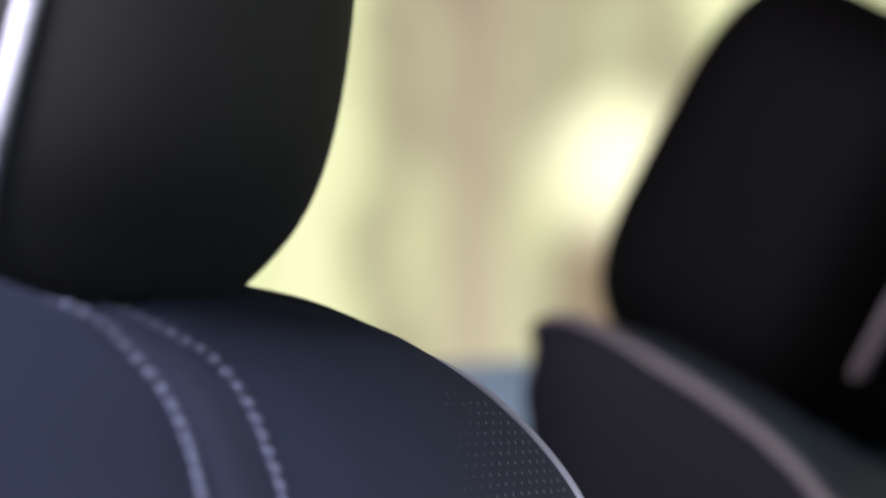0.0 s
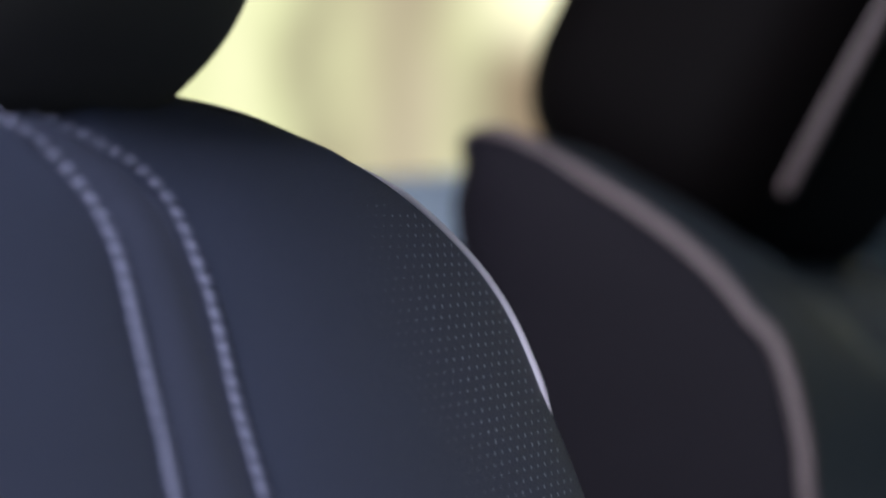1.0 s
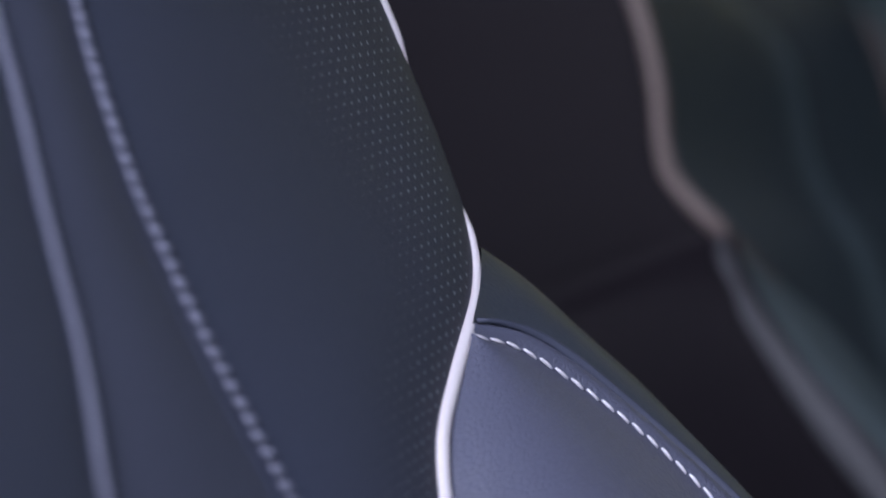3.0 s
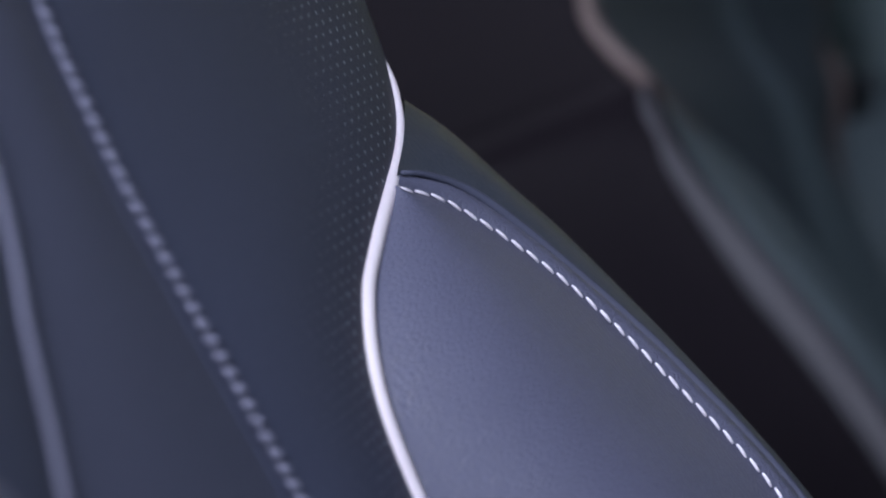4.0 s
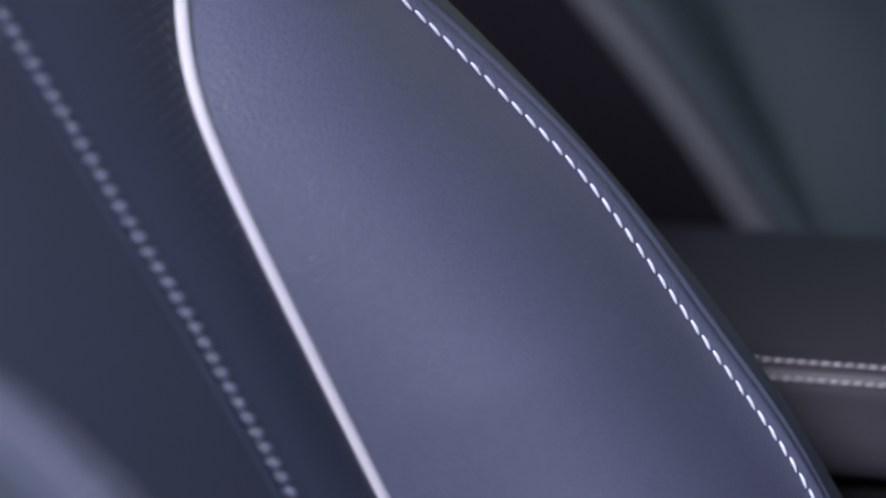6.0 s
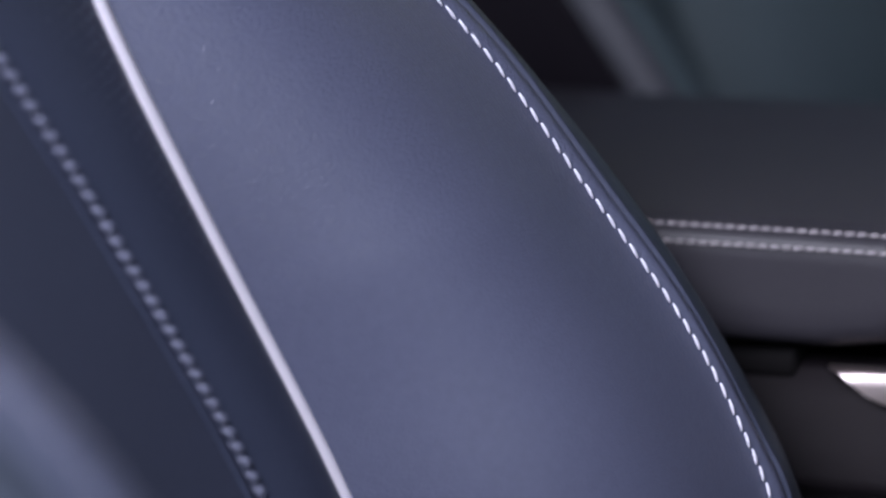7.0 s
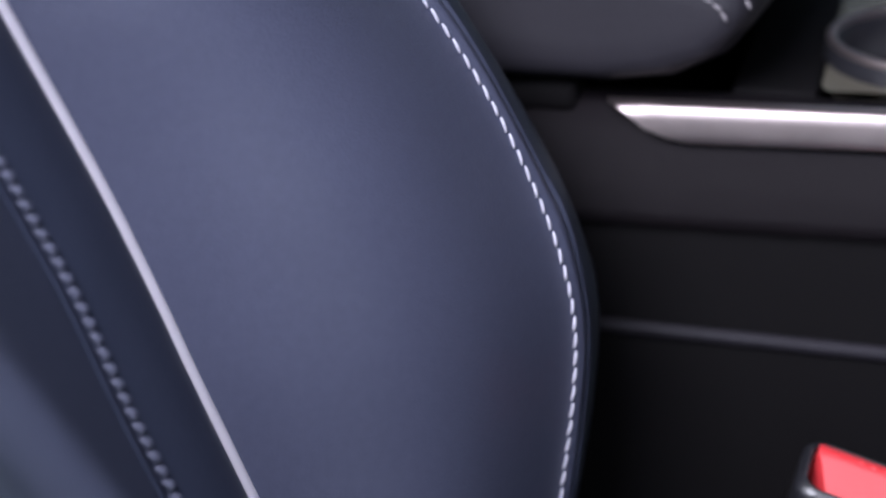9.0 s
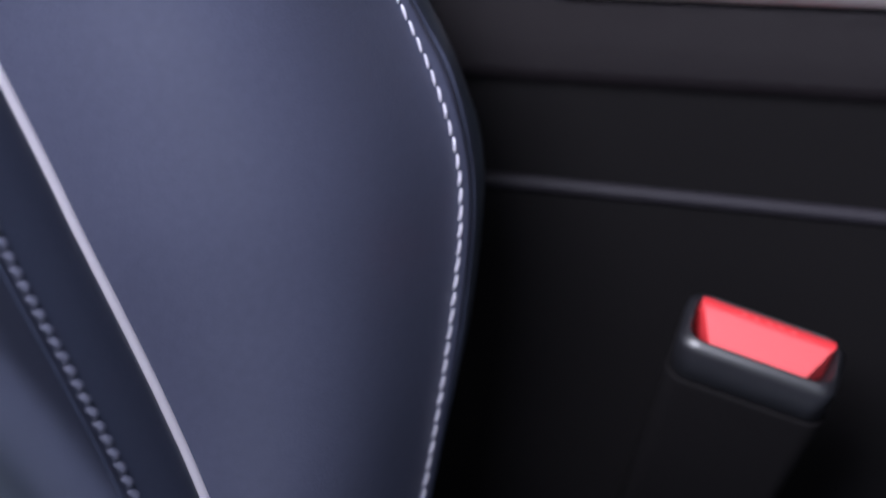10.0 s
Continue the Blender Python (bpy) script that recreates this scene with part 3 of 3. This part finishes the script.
bm = bmesh.new()
rows = []
for x, g in ((0.100, 0.016), (0.1000, 0.010), (0.0992, 0.0062), (0.0972, 0.0036), (0.0930, 0.0015), (0.0850, 0.0), (0.03, -0.001), (-0.03, -0.001), (-0.085, 0.0), (-0.093, 0.0015), (-0.098, 0.005), (-0.100, 0.014)):
    rows.append([(x, y + 0.08 * (0.1 - x) * max(0, (y - 0.1) / 0.107), z) for y, z in arm_side(g)])
vs = loft(bm, rows, close=True)
bm.faces.new(vs[0])
bm.faces.new(list(reversed(vs[-1])))
part("armrest_pad", bm, ARM_LEATHER, armrest)
me = stitch_mesh(0.0028, 0.0011, 0.0011, 0.35)
me.materials.append(ARM_THREAD)
for x, z0, y1, r in ((0.1005, 0.4764, 0.1990, 0.020), (0.0956, 0.4804, 0.2050, 0.021)):
    path = [(x, -0.06, z0 + 0.0008), (x, y1 - r, z0)] + [(x, y1 - r + r * math.sin(a), z0 - 0.55 * r * (1 - math.cos(a))) for a in np.linspace(0.15, 1.5, 12)]
    for m in along(path, [Vector((0.8, 0.1, 1))] * len(path), 0.0035, skew=8):
        piece("stitch", me, armrest, m)

# ---- belt buckle ----
buckle = thing("seat_belt_buckle", "black seat belt buckle with a red release button", "buckle", at=(0.1495, 0.2525, 0.3475))
buckle.matrix_basis = Matrix.Translation((0.1495, 0.2525, 0.3475)) @ pose(0, 0, 0, -17, 0, 0) @ pose(0, 0, 0, 0, 16, 0)


def ring(hx, hy, z, r, n=6):
    """A rounded rectangle at height z."""
    pts = []
    for sx, sy, a0 in ((1, 1, 0), (-1, 1, 90), (-1, -1, 180), (1, -1, 270)):
        for k in range(n):
            a = radians(a0 + 90 * k / (n - 1))
            pts.append((sx * (hx - r) + r * math.cos(a), sy * (hy - r) + r * math.sin(a), z))
    return pts


bm = bmesh.new()
vs = loft(bm, [ring(0.0112, 0.0228, -0.0145, 0.006), ring(0.0118, 0.0235, -0.014, 0.006), ring(0.0124, 0.0240, -0.0040, 0.006), ring(0.0123, 0.0239, -0.0024, 0.006), ring(0.0101, 0.0219, -0.0004, 0.0052), ring(0.0097, 0.0215, -0.0003, 0.005), ring(0.0094, 0.0211, -0.0010, 0.0045), ring(0.0090, 0.0206, -0.0105, 0.004)], close=True)
bm.faces.new(vs[0])
bm.faces.new(list(reversed(vs[-1])))
part("buckle_head", bm, GLOSS, buckle)
bm = bmesh.new()
vs = loft(bm, [ring(0.0085, 0.0185, -0.16, 0.004), ring(0.0106, 0.0215, -0.06, 0.005), ring(0.0124, 0.0243, -0.0162, 0.006), ring(0.0122, 0.0241, -0.0152, 0.006), ring(0.0112, 0.0230, -0.0148, 0.0055)], close=True)
bm.faces.new(vs[0])
bm.faces.new(list(reversed(vs[-1])))
part("buckle_stalk", bm, BLACK_TRIM, buckle)
# the button: a raised ridge at the back, a sloping thumb face that narrows to the front
bm = bmesh.new()
back = [(-0.0088, 0.0172), (-0.0085, 0.0188), (-0.0076, 0.0198), (-0.0064, 0.0203), (-0.0052, 0.0203), (-0.0042, 0.0198), (-0.0034, 0.0190), (0.0010, 0.0164), (0.0055, 0.0137), (0.0092, 0.0115)]
lift = [-0.0010, 0.0002, 0.0008, 0.0010, 0.0010, 0.0006, 0.0000, -0.0032, -0.0065, -0.0090]
vs = loft(bm, [[(x, hy * k, z) for k in np.linspace(-1, 1, 9)] for (x, hy), z in zip(back, lift)] + [[(0.0092, 0.0115 * k, -0.0118) for k in np.linspace(-1, 1, 9)]])
loft(bm, [[(x, sd * hy, z) for (x, hy), z in zip(back, lift)] + [] for sd, dz in ((1, 0),)] + [[(x, hy, -0.0118) for x, hy in back]])
loft(bm, [[(x, -hy, z) for (x, hy), z in zip(back, lift)], [(x, -hy, -0.0118) for x, hy in back]])
part("release_button", bm, RED, buckle, "red release button")
for k in range(5):
    bm = bmesh.new()
    block(bm, (0.0012, 0.0020, 0.0007), pose(-0.0058, -0.0075 + 0.0038 * k, 0.0011), 0.0003, 1)
    part("button_rib", bm, RED, buckle)


# ---- cabin shell ----
def panel(name, size, m, mat, label, kind="structure", bevel=0.01):
    bm = bmesh.new()
    block(bm, size, m, bevel)
    return tagged(part(name, bm, mat, None), label, name.split("_")[0], kind=kind)


panel("floor", (1.7, 3.4, 0.05), pose(0, -0.4, 0.025), CARPET, "dark carpeted car floor")
panel("ceiling", (1.56, 3.2, 0.04), pose(0, -0.5, 1.265), HEADLINER, "grey fabric headliner")
far_door = tagged(part("wall_door", (lambda b: (block(b, (0.07, 2.9, 0.80), pose(-0.76, -0.45, 0.46), 0.02), b)[1])(bmesh.new()), DOOR_MAT), "blue-grey door trim below the side windows", "door trim", kind="structure")
# unseen wall added up to the roof, so no windscreen light reaches the seats
panel("wall_dash", (1.5, 0.30, 1.20), pose(0, 1.12, 0.645), PLASTIC, "unseen dark front wall that blocks windscreen light", bevel=0.06)
panel("wall_sill", (0.05, 1.1, 0.075), pose(-0.735, -0.75, 0.883), SILL, "pale blue-grey window sill")
panel("wall_pillar", (0.06, 0.12, 0.50), pose(-0.75, -0.02, 1.05), PLASTIC, "dark door pillar")
panel("wall_post", (0.07, 0.10, 0.50), pose(-0.75, 0.92, 1.02), PLASTIC, "dark windscreen pillar")
panel("wall_side", (0.07, 1.35, 0.80), pose(0.76, -1.15, 0.45), DOOR_MAT, "blue-grey rear door trim")
panel("wall_column", (0.07, 0.16, 0.42), pose(0.76, -0.56, 1.05), PLASTIC, "dark pillar behind the door opening")
panel("wall_corner", (0.07, 0.30, 0.42), pose(0.76, -1.70, 1.05), PLASTIC, "dark rear pillar")
panel("wall_quarter", (0.07, 0.30, 0.42), pose(-0.76, -1.75, 1.05), PLASTIC, "dark far rear pillar")
panel("wall_rear", (1.6, 0.06, 0.9), pose(0, -1.85, 0.5), PLASTIC, "dark rear bulkhead")
door_pull = thing("door_pull", "pale blue-grey pull handle on the far door", "handle")
bm = bmesh.new()
tube(bm, [(-0.725, -0.261, 0.853), (-0.695, -0.251, 0.853), (-0.695, -0.192, 0.822), (-0.725, -0.182, 0.822)], 0.011, 10)
part("grip", bm, SILL, door_pull)
ground = tagged(part("ground", (lambda b: (loft(b, [[(x, y, -0.25) for x in (-400, -10, 10, 400)] for y in (-400, -10, 10, 400)]), b)[1])(bmesh.new()), SOIL), "green-brown meadow ground around the car", "ground", kind="structure")
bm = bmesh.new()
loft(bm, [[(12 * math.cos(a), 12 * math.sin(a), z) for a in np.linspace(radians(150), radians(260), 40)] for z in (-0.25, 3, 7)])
tagged(part("backdrop", bm, FOLIAGE), "glowing backdrop of distant yellow-green trees", "backdrop", kind="structure")
